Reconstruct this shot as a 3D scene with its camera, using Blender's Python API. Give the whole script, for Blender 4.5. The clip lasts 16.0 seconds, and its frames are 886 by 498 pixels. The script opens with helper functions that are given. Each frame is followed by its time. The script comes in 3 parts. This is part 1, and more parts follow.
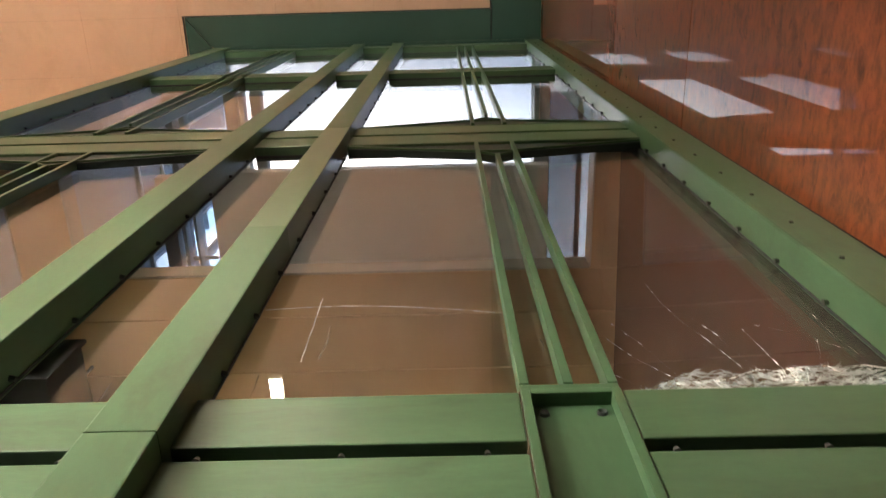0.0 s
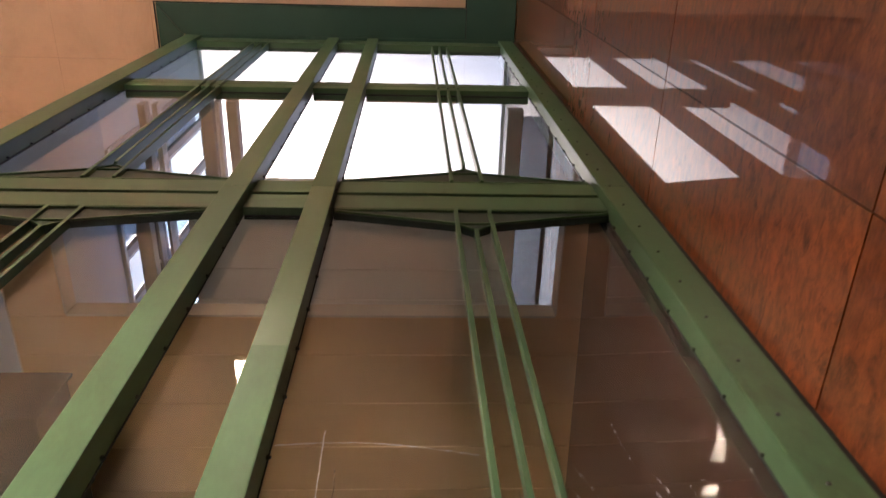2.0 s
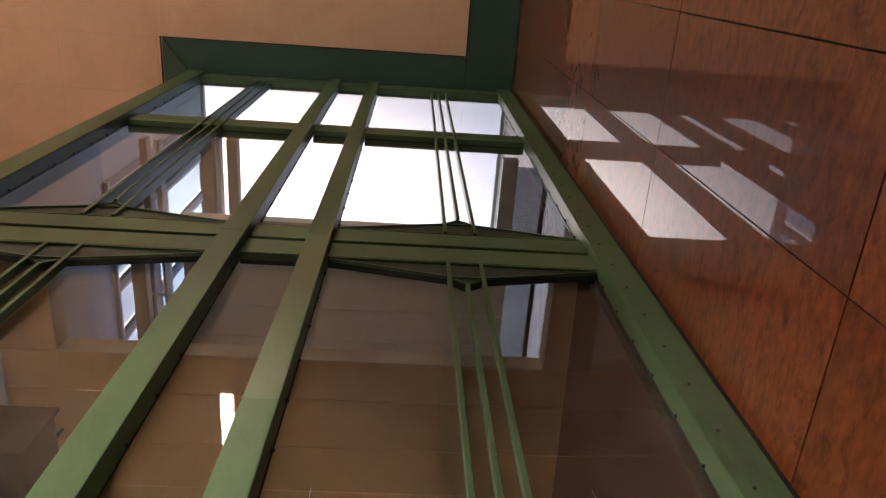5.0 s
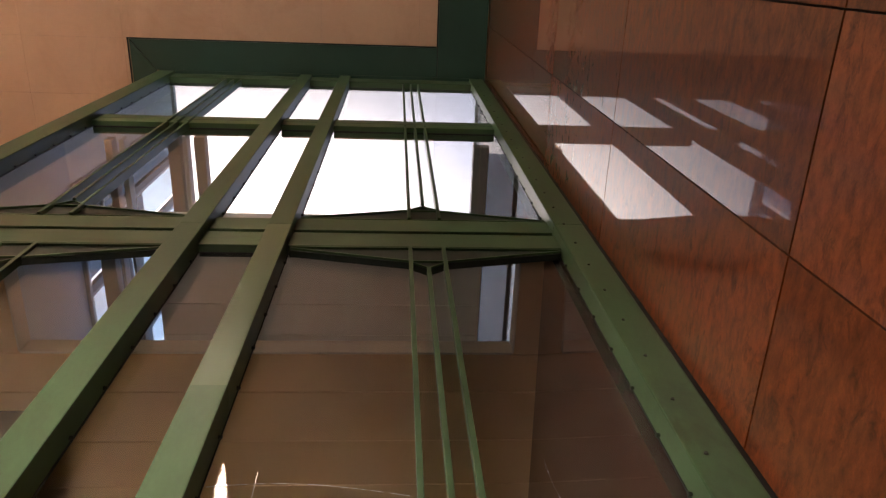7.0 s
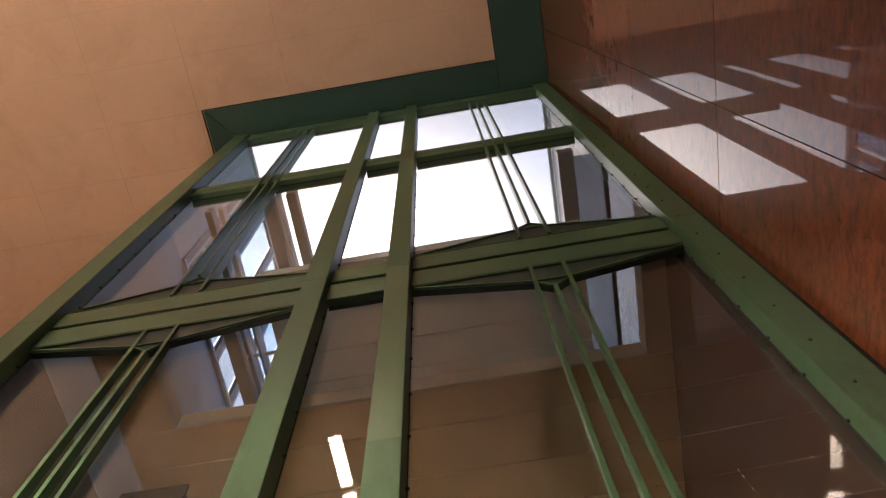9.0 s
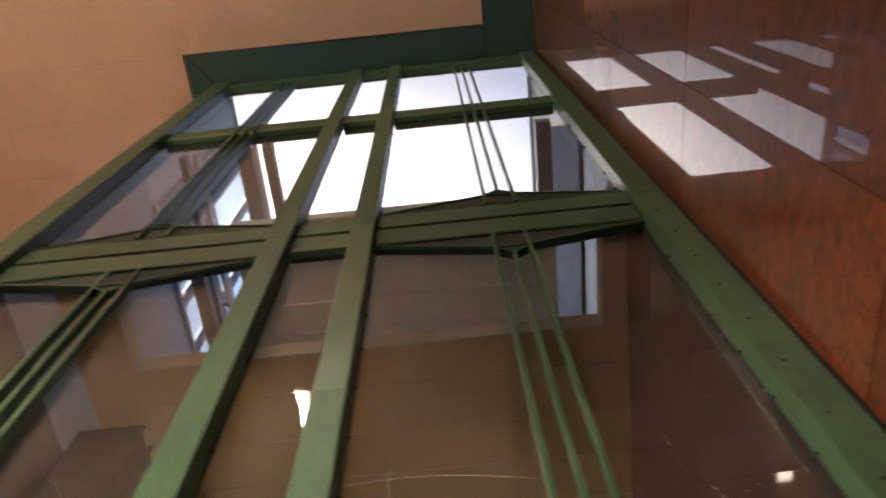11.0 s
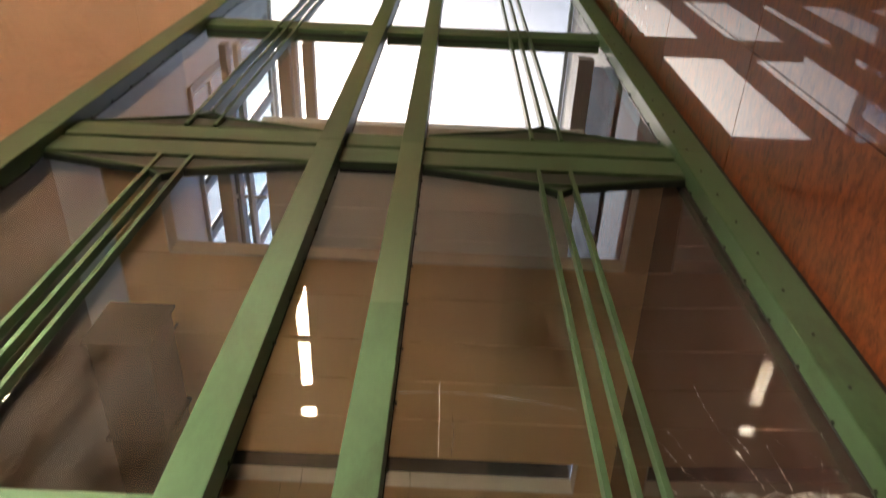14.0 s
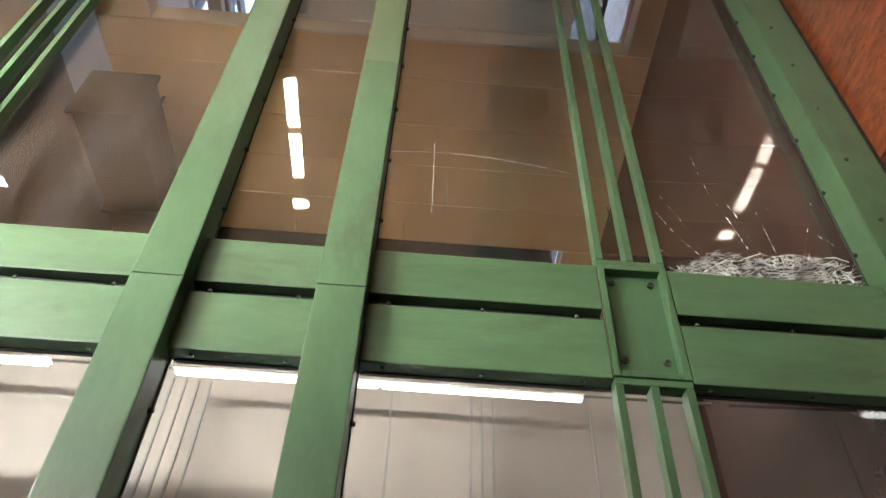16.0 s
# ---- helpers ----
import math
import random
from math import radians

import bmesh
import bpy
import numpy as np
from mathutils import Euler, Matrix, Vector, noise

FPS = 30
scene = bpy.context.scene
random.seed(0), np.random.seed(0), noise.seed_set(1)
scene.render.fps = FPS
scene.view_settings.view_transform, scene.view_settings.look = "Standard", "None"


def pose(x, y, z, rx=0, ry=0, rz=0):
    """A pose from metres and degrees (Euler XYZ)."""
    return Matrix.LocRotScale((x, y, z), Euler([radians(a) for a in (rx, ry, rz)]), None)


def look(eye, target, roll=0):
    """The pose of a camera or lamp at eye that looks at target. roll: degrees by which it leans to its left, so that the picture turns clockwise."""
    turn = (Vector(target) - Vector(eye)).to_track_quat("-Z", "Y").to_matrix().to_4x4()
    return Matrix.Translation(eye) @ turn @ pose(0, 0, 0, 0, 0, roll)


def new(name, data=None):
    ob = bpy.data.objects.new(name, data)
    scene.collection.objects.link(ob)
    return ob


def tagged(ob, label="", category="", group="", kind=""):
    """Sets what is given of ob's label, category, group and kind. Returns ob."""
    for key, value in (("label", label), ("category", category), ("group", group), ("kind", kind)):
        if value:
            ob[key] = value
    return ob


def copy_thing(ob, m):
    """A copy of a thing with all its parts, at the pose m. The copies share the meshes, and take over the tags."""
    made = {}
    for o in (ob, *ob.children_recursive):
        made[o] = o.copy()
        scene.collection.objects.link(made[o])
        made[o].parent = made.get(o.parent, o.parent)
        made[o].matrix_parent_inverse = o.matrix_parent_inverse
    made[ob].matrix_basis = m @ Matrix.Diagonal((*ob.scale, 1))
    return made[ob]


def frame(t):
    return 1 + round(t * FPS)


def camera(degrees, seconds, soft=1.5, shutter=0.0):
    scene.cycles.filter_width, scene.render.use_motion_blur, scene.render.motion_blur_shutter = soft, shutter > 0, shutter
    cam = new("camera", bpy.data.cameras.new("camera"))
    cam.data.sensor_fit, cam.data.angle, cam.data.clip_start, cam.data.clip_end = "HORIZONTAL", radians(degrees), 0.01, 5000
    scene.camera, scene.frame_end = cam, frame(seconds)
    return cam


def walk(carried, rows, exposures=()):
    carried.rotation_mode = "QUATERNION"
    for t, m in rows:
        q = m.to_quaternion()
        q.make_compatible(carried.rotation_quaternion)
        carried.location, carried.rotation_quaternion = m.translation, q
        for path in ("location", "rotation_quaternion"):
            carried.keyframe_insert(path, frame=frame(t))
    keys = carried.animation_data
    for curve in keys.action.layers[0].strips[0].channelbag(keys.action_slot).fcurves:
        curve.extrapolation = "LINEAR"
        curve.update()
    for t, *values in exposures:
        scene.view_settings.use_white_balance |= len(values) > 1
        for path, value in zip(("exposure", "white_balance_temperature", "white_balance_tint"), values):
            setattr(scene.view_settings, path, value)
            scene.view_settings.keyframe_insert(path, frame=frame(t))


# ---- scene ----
cam = camera(62.7, 16.0, soft=1.25, shutter=0.4)
PATH = [
    (0, (0.034, -0.079, 1.306), (0.013, 0.616, 3.181), 0.2),
    (0.5, (0.094, -0.083, 1.295), (0.083, 0.704, 3.134), -3.1),
    (1, (0.019, -0.29, 1.299), (0.055, 0.524, 3.125), -4.8),
    (1.5, (-0.149, -0.671, 1.275), (-0.067, 0.216, 3.066), -5.0),
    (2, (-0.091, -0.881, 1.32), (-0.001, -0.056, 3.14), -5.2),
    (2.5, (0.101, -1.042, 1.314), (0.156, -0.264, 3.156), -1.4),
    (3, (0.029, -1.103, 1.311), (0.082, -0.357, 3.165), -2.7),
    (3.2, (-0.093, -1.143, 1.309), (-0.025, -0.398, 3.164), -5.4),
    (5.3, (-0.103, -0.987, 1.281), (0.017, -0.255, 3.138), -5.5),
    (5.5, (-0.057, -0.964, 1.292), (0.078, -0.237, 3.15), -6.7),
    (6, (0.042, -0.953, 1.295), (0.162, -0.245, 3.162), -6.7),
    (6.5, (0.09, -0.94, 1.282), (0.214, -0.216, 3.142), -7.6),
    (7, (0.103, -0.935, 1.281), (0.237, -0.194, 3.134), -8.8),
    (7.5, (0.079, -0.949, 1.283), (0.22, -0.214, 3.138), -9.4),
    (8, (0.009, -0.981, 1.311), (0.131, -0.268, 3.176), -9.6),
    (8.5, (-0.161, -1.056, 1.292), (-0.152, -0.349, 3.163), -8.3),
    (8.7, (-0.194, -1.053, 1.314), (-0.233, -0.351, 3.186), -6.5),
    (10.8, (-0.172, -1.073, 1.218), (-0.276, -0.293, 3.056), -0.6),
    (11, (-0.064, -1.043, 1.241), (-0.094, -0.244, 3.074), -3.7),
    (11.5, (0.061, -1.001, 1.262), (0.159, -0.17, 3.078), -7.2),
    (12, (0.025, -1.048, 1.241), (0.166, -0.194, 3.044), -7.5),
    (12.5, (-0.124, -1.146, 1.223), (0.005, -0.306, 3.033), -7.9),
    (13, (-0.253, -1.173, 1.256), (-0.165, -0.374, 3.087), -6.2),
    (13.5, (-0.393, -1.225, 1.205), (-0.381, -0.388, 3.021), -2.6),
    (14, (-0.419, -1.188, 1.128), (-0.427, -0.182, 2.857), 2.9),
    (14.1, (-0.407, -1.169, 1.096), (-0.414, -0.116, 2.797), 2.2),
    (14.5, (-0.443, -1.076, 1.089), (-0.374, 0.154, 2.665), 2.1),
    (14.6, (-0.443, -1.063, 1.085), (-0.363, 0.192, 2.64), 2.0),
    (15, (-0.435, -1.045, 1.088), (-0.357, 0.269, 2.594), 2.3),
    (15.5, (-0.428, -1.01, 1.07), (-0.368, 0.346, 2.539), 3.0),
    (16, (-0.427, -0.989, 1.052), (-0.379, 0.431, 2.46), 2.8),
]
EXPOSURE = [(0.0, 2.45, 6500, 9), (1.0, 2.4, 6800, 16), (1.5, 2.4, 6800, 18), (2.5, 1.65, 7000, 20), (5.5, 1.5, 7000, 20), (8.0, 1.5, 7000, 20),
            (8.7, 1.55, 6900, 17), (11.0, 1.55, 6700, 17), (12.5, 2.1, 6900, 16), (13.5, 1.65, 7000, 16), (14.0, 1.9, 7300, 12), (14.5, 2.5, 7600, 3), (16.0, 2.55, 6050, 9)]
walk(cam, [(t, look(eye, target, roll)) for t, eye, target, roll in PATH], EXPOSURE)

# ---- world and light ----
world = bpy.data.worlds.new("World")
scene.world = world
world.use_nodes = True
wn = world.node_tree.nodes
sky = wn.new("ShaderNodeTexSky")
sky.sky_type = 'NISHITA'
sky.sun_disc = False
sky.sun_elevation = radians(66)
sky.sun_rotation = radians(330)
sky.dust_density = 1.2
world.node_tree.links.new(sky.outputs[0], wn["Background"].inputs[0])
wn["Background"].inputs[1].default_value = 0.125
LAMP_POWER = 24.0
STRIP_POWER = 1.5
# Powers of the fill lamps added out of view: canopy, uplights, end wall.
CANOPY_FILL_POWER = 265.0
UPLIGHT_FILL_POWER = 26.0
WALL_FILL_POWER = 28.0

# ---- materials ----
def material(name, base, rough=0.5, metal=0.0, vary=0.12, scale=6.0, bump=0.05, coat=0.0, stretch=(1, 1, 1), dark=None, dark_at=(0.55, 0.75), spec=0.5, placed=False):
    m = bpy.data.materials.new(name)
    m.use_nodes = True
    nt = m.node_tree
    n, l = nt.nodes, nt.links
    b = n["Principled BSDF"]
    b.inputs["Roughness"].default_value = rough
    b.inputs["Metallic"].default_value = metal
    b.inputs["Coat Weight"].default_value = coat
    b.inputs["Coat Roughness"].default_value = 0.04
    b.inputs["Specular IOR Level"].default_value = spec
    tc = n.new("ShaderNodeTexCoord")
    mp = n.new("ShaderNodeMapping")
    mp.inputs["Scale"].default_value = stretch
    geo = n.new("ShaderNodeNewGeometry")
    l.new(geo.outputs["Position"] if placed else tc.outputs["Object"], mp.inputs[0])
    big = n.new("ShaderNodeTexNoise")
    big.inputs["Scale"].default_value = scale
    big.inputs["Detail"].default_value = 8
    big.inputs["Roughness"].default_value = 0.65
    l.new(mp.outputs[0], big.inputs["Vector"])
    fine = n.new("ShaderNodeTexNoise")
    fine.inputs["Scale"].default_value = scale * 14
    fine.inputs["Detail"].default_value = 4
    l.new(mp.outputs[0], fine.inputs["Vector"])
    info = n.new("ShaderNodeObjectInfo")
    ramp = n.new("ShaderNodeValToRGB")
    ramp.color_ramp.elements[0].position, ramp.color_ramp.elements[1].position = 0.3, 0.7
    ramp.color_ramp.elements[0].color = (*[c * (1 - vary) for c in base], 1)
    ramp.color_ramp.elements[1].color = (*[min(1, c * (1 + vary)) for c in base], 1)
    l.new(big.outputs[0], ramp.inputs[0])
    mix = n.new("ShaderNodeMix")
    mix.data_type, mix.blend_type = 'RGBA', 'MULTIPLY'
    mix.inputs[0].default_value = 1.0
    fr = n.new("ShaderNodeMapRange")
    fr.inputs[3].default_value, fr.inputs[4].default_value = 1 - vary * 0.5, 1 + vary * 0.5
    l.new(fine.outputs[0], fr.inputs[0])
    orr = n.new("ShaderNodeMapRange")
    orr.inputs[3].default_value, orr.inputs[4].default_value = 1 - vary * 0.5, 1 + vary * 0.5
    l.new(info.outputs["Random"], orr.inputs[0])
    mul = n.new("ShaderNodeMath")
    mul.operation = 'MULTIPLY'
    l.new(fr.outputs[0], mul.inputs[0])
    l.new(orr.outputs[0], mul.inputs[1])
    l.new(ramp.outputs[0], mix.inputs[6])
    l.new(mul.outputs[0], mix.inputs[7])
    out = mix.outputs[2]
    if dark:
        st = n.new("ShaderNodeTexNoise")
        st.inputs["Scale"].default_value = scale * 0.6
        st.inputs["Detail"].default_value = 10
        st.inputs["Roughness"].default_value = 0.75
        st.inputs["Distortion"].default_value = 0.6
        l.new(mp.outputs[0], st.inputs["Vector"])
        sr = n.new("ShaderNodeMapRange")
        sr.inputs[1].default_value, sr.inputs[2].default_value = dark_at
        l.new(st.outputs[0], sr.inputs[0])
        dm = n.new("ShaderNodeMix")
        dm.data_type = 'RGBA'
        l.new(sr.outputs[0], dm.inputs[0])
        l.new(out, dm.inputs[6])
        dm.inputs[7].default_value = (*dark, 1)
        out = dm.outputs[2]
    l.new(out, b.inputs["Base Color"])
    rr = n.new("ShaderNodeMapRange")
    rr.inputs[3].default_value, rr.inputs[4].default_value = max(0.02, rough * 0.65), min(1, rough * 1.4)
    l.new(big.outputs[0], rr.inputs[0])
    l.new(rr.outputs[0], b.inputs["Roughness"])
    if bump:
        bp = n.new("ShaderNodeBump")
        bp.inputs["Strength"].default_value = bump
        bp.inputs["Distance"].default_value = 0.004
        l.new(fine.outputs[0], bp.inputs["Height"])
        l.new(bp.outputs[0], b.inputs["Normal"])
    return m


def glow(name, colour, strength):
    m = bpy.data.materials.new(name)
    m.use_nodes = True
    b = m.node_tree.nodes["Principled BSDF"]
    b.inputs["Base Color"].default_value = (0.8, 0.8, 0.8, 1)
    b.inputs["Emission Color"].default_value = (*colour, 1)
    b.inputs["Emission Strength"].default_value = strength
    return m


def clear_glass(name, tint=(0.93, 0.95, 0.94), ior=1.5, smear=0.018, dust=(0.6, 0.57, 0.52)):
    m = bpy.data.materials.new(name)
    m.use_nodes = True
    n, l = m.node_tree.nodes, m.node_tree.links
    n.remove(n["Principled BSDF"])
    tr = n.new("ShaderNodeBsdfTransparent")
    tr.inputs[0].default_value = (*tint, 1)
    gl = n.new("ShaderNodeBsdfGlossy")
    gl.inputs["Roughness"].default_value = 0.0
    lw = n.new("ShaderNodeLayerWeight")
    lw.inputs[0].default_value = 0.5
    po = n.new("ShaderNodeMath")
    po.operation = 'POWER'
    po.inputs[1].default_value = 5.0
    l.new(lw.outputs["Facing"], po.inputs[0])
    r0 = ((ior - 1) / (ior + 1)) ** 2
    fre = n.new("ShaderNodeMath")
    fre.operation = 'MULTIPLY_ADD'
    fre.inputs[1].default_value, fre.inputs[2].default_value = 1 - r0, r0
    l.new(po.outputs[0], fre.inputs[0])
    mx = n.new("ShaderNodeMixShader")
    l.new(fre.outputs[0], mx.inputs[0])
    l.new(tr.outputs[0], mx.inputs[1])
    l.new(gl.outputs[0], mx.inputs[2])
    # thin film of dust
    df = n.new("ShaderNodeBsdfDiffuse")
    df.inputs[0].default_value = (*dust, 1)
    tc = n.new("ShaderNodeTexCoord")
    mp = n.new("ShaderNodeMapping")
    mp.inputs["Scale"].default_value = (3, 3, 0.8)
    no = n.new("ShaderNodeTexNoise")
    no.inputs["Scale"].default_value = 2.2
    no.inputs["Detail"].default_value = 6
    l.new(tc.outputs["Object"], mp.inputs[0])
    l.new(mp.outputs[0], no.inputs["Vector"])
    r = n.new("ShaderNodeMapRange")
    r.inputs[1].default_value, r.inputs[2].default_value = 0.35, 0.75
    r.inputs[4].default_value = smear
    l.new(no.outputs[0], r.inputs[0])
    m2 = n.new("ShaderNodeMixShader")
    l.new(r.outputs[0], m2.inputs[0])
    l.new(mx.outputs[0], m2.inputs[1])
    l.new(df.outputs[0], m2.inputs[2])
    l.new(m2.outputs[0], n["Material Output"].inputs[0])
    return m


GREEN = material("green_paint", (0.054, 0.106, 0.049), 0.36, vary=0.2, scale=4.0, bump=0.03, dark=(0.034, 0.038, 0.020), dark_at=(0.54, 0.84), stretch=(1, 1, 0.35), spec=0.35)
GREEN_H = material("green_paint_rails", (0.058, 0.110, 0.051), 0.38, vary=0.22, scale=5.0, bump=0.03, dark=(0.036, 0.034, 0.018), dark_at=(0.52, 0.82), stretch=(0.3, 1, 1.3), spec=0.42)
# Paler, glossier green: sheen high on one mullion, put into the base colour.
GREEN_SHEEN = material("green_paint_sheen", (0.074, 0.122, 0.058), 0.30, vary=0.10, scale=1.5, bump=0.02, stretch=(1, 1, 0.35), spec=0.5)
GREEN_DEEP = material("green_trim_paint", (0.022, 0.062, 0.043), 0.45, vary=0.08, scale=3.0, bump=0.02)
GRANITE = material("red_granite", (0.168, 0.044, 0.0145), 0.42, vary=0.45, scale=15.0, bump=0, coat=1.0, stretch=(1, 0.7, 1.5), dark=(0.035, 0.010, 0.005), dark_at=(0.52, 0.72), spec=0.12, placed=True)
GRANITE.node_tree.nodes["Principled BSDF"].inputs["Coat IOR"].default_value = 1.65
GRANITE.node_tree.nodes["Principled BSDF"].inputs["Coat Roughness"].default_value = 0.02
BEIGE = material("beige_panel", (0.54, 0.35, 0.225), 0.6, vary=0.05, scale=1.2, bump=0.03, dark=(0.43, 0.27, 0.165), dark_at=(0.5, 0.8))
BEIGE_GAP = material("panel_joint", (0.40, 0.27, 0.18), 0.8, vary=0.05)
WALL = material("tan_wall_paint", (0.64, 0.375, 0.17), 0.6, vary=0.08, scale=2.0)
WALL_JOINT = material("wall_joint", (0.22, 0.13, 0.08), 0.8, vary=0.05)
WHITE = material("white_paint", (0.78, 0.74, 0.68), 0.5, vary=0.05, scale=3.0)
GREY = material("grey_window_frame", (0.36, 0.34, 0.33), 0.4, vary=0.08)
STONE = material("dark_floor_stone", (0.06, 0.053, 0.048), 0.3, vary=0.15, scale=3.0)
DARKWALL = material("dark_brown_wall", (0.13, 0.075, 0.05), 0.4, vary=0.15, scale=2.0)
TANWALL = material("tan_hall_paint", (0.32, 0.275, 0.215), 0.5, vary=0.12, scale=1.5)
CREAM = material("cream_paint", (0.60, 0.50, 0.38), 0.5, vary=0.06, scale=3.0)
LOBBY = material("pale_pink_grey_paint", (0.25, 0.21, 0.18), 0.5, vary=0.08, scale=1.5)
# Side wall colour with the blue of the daylight mixed in.
BLUEWHITE = material("sky_tinted_wall_paint", (0.50, 0.54, 0.58), 0.4, vary=0.08, scale=1.5)
GREYWHITE = material("pale_grey_paint", (0.50, 0.46, 0.42), 0.55, vary=0.06, scale=2.0)
DARKSTONE = material("dark_brown_stone", (0.05, 0.024, 0.022), 0.03, vary=0.15, scale=3.0, bump=0)
DUCT = material("dark_grey_metal", (0.024, 0.021, 0.021), 0.65, vary=0.12, scale=3.0, bump=0)
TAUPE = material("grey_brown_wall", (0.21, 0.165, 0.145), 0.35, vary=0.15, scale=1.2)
POST = material("grey_brown_paint", (0.30, 0.27, 0.25), 0.5, vary=0.1, scale=3.0)
RODS = material("grey_rod_paint", (0.20, 0.175, 0.16), 0.4, vary=0.1)
BLACK = material("black_gap", (0.012, 0.012, 0.011), 0.7, vary=0.1)
# Near-black green: the shade on the brace webs is put into this colour.
WEB_SHADE = material("shaded_green_plate", (0.016, 0.026, 0.017), 0.5, vary=0.2, scale=5.0)
DARKSTEEL = material("dark_screw_steel", (0.035, 0.038, 0.032), 0.45, metal=0.5, vary=0.1)
STEEL = material("dull_screw_steel", (0.16, 0.165, 0.15), 0.4, metal=0.8, vary=0.1)
RUST = material("brown_rust", (0.085, 0.045, 0.022), 0.8, vary=0.4, scale=40.0)
RUBBER = material("black_glazing_seal", (0.02, 0.02, 0.02), 0.6, vary=0.1)
GLASS = clear_glass("window_glass")
# Tints chosen to dim what is seen through these panes.
DIM = clear_glass("sky_dimming_glass", (0.78, 0.84, 0.90), 1.5, 0.03)
HAZY = clear_glass("hazy_roof_glass", (0.62, 0.65, 0.68), 1.5, 0.12)
BLUEPANE = clear_glass("blue_grey_glass", (0.60, 0.70, 0.78), 1.5, 0.05)
GREYPANE = clear_glass("mid_grey_glass", (0.36, 0.40, 0.45), 1.5, 0.06)
DARKPANE = clear_glass("dark_grey_glass", (0.25, 0.24, 0.23), 1.5, 0.1)
SHARD = clear_glass("shattered_glass", (0.95, 0.97, 0.95), 1.6, 0.8, (0.95, 0.96, 0.93))
DRIP = clear_glass("dried_drip", (0.95, 0.95, 0.95), 1.3, 0.5)
SCRATCH_GLINT = material("scratch_and_glint", (0.85, 0.83, 0.78), 0.15, vary=0.1, bump=0)
TUBE = glow("lamp_diffuser", (1.0, 0.86, 0.68), LAMP_POWER)
STRIP = glow("strip_lamp_diffuser", (1.0, 0.93, 0.86), STRIP_POWER)
# Diffusers of the added fill lamps.
CANOPY_FILL = glow("canopy_fill_diffuser", (1.0, 0.95, 0.86), CANOPY_FILL_POWER)
UPLIGHT_FILL = glow("uplight_fill_diffuser", (1.0, 0.86, 0.70), UPLIGHT_FILL_POWER)
WALL_FILL = glow("wall_fill_diffuser", (1.0, 0.95, 0.86), WALL_FILL_POWER)
# Glow of a made-up panel in the lobby.
GLOW_PANEL = glow("glow_panel_diffuser", (1.0, 0.92, 0.84), 0.06)

# ---- helpers for building ----
def mesh_of(name, bm, mat, smooth=False):
    me = bpy.data.meshes.new(name)
    bm.to_mesh(me)
    bm.free()
    if smooth:
        for p in me.polygons:
            p.use_smooth = True
    me.materials.append(mat)
    return me


def part(name, bm, mat, parent=None, label="", smooth=False):
    ob = new(name, mesh_of(name, bm, mat, smooth))
    if parent:
        ob.parent = parent
    if label:
        tagged(ob, label)
    return ob


def share(name, me, parent, x, y, z):
    ob = new(name, me)
    ob.parent = parent
    ob.location = (x, y, z)
    return ob


def box(x0, x1, y0, y1, z0, z1, bevel=0.0, segs=2, bm=None):
    fresh = bmesh.new()
    bmesh.ops.create_cube(fresh, size=1)
    bmesh.ops.scale(fresh, vec=(x1 - x0, y1 - y0, z1 - z0), verts=fresh.verts)
    bmesh.ops.translate(fresh, vec=((x0 + x1) / 2, (y0 + y1) / 2, (z0 + z1) / 2), verts=fresh.verts)
    if bevel:
        bmesh.ops.bevel(fresh, geom=fresh.edges[:], offset=bevel, segments=segs, affect='EDGES', profile=0.6)
    if bm is None:
        return fresh
    tmp = bpy.data.meshes.new("tmp")
    fresh.to_mesh(tmp)
    fresh.free()
    bm.from_mesh(tmp)
    bpy.data.meshes.remove(tmp)
    return bm


def prism(points, y0, y1):
    """A plate with the outline of (x, z) points between two depths."""
    bm = bmesh.new()
    a = [bm.verts.new((x, y0, z)) for x, z in points]
    b = [bm.verts.new((x, y1, z)) for x, z in points]
    bm.faces.new(a)
    bm.faces.new(b[::-1])
    k = len(points)
    for i in range(k):
        bm.faces.new((a[i], b[i], b[(i + 1) % k], a[(i + 1) % k]))
    bmesh.ops.recalc_face_normals(bm, faces=bm.faces[:])
    return bm


def rib(xa, za, xb, zb, w, y0, y1):
    """A flat rib from one (x, z) to another, w thick."""
    dx, dz = xb - xa, zb - za
    k = w / 2 / math.hypot(dx, dz)
    ox, oz = -dz * k, dx * k
    return prism([(xa + ox, za + oz), (xa - ox, za - oz), (xb - ox, zb - oz), (xb + ox, zb + oz)], y0, y1)


def thing(name, label, category, group="", kind="", at=(0, 0, 0)):
    ob = new(name)
    ob.location = at
    return tagged(ob, label, category, group, kind)


# ---- plan of the glazed bay ----
GRX = 1.514                    # face of the granite wall
COL_R, COL_L = (1.257, 1.472), (-3.56, -3.315)
MUL = [(-1.384, -1.212), (-0.778, -0.614)]
FRONT, RAIL, GLZ = 0.823, 0.897, 0.962
CENTRE = -1.02
BAR0, BAR1 = 0.200, 0.452
BANDS = [(2.402, 2.640, 2.688, 2.893), (5.897, 6.150, 6.200, 6.440), (9.635, 9.80, 9.812, 9.985)]
TOPZ = 12.65
CEIL = 13.0
REAR = 1.89

# ---- setting ----
# Unseen floor, kept dark so that little light bounces up.
floor = part("floor", box(-14, GRX, -12, 2.05, -0.2, 0.0), STONE)
tagged(floor, "dark polished stone floor of the hall", "floor", kind="structure")

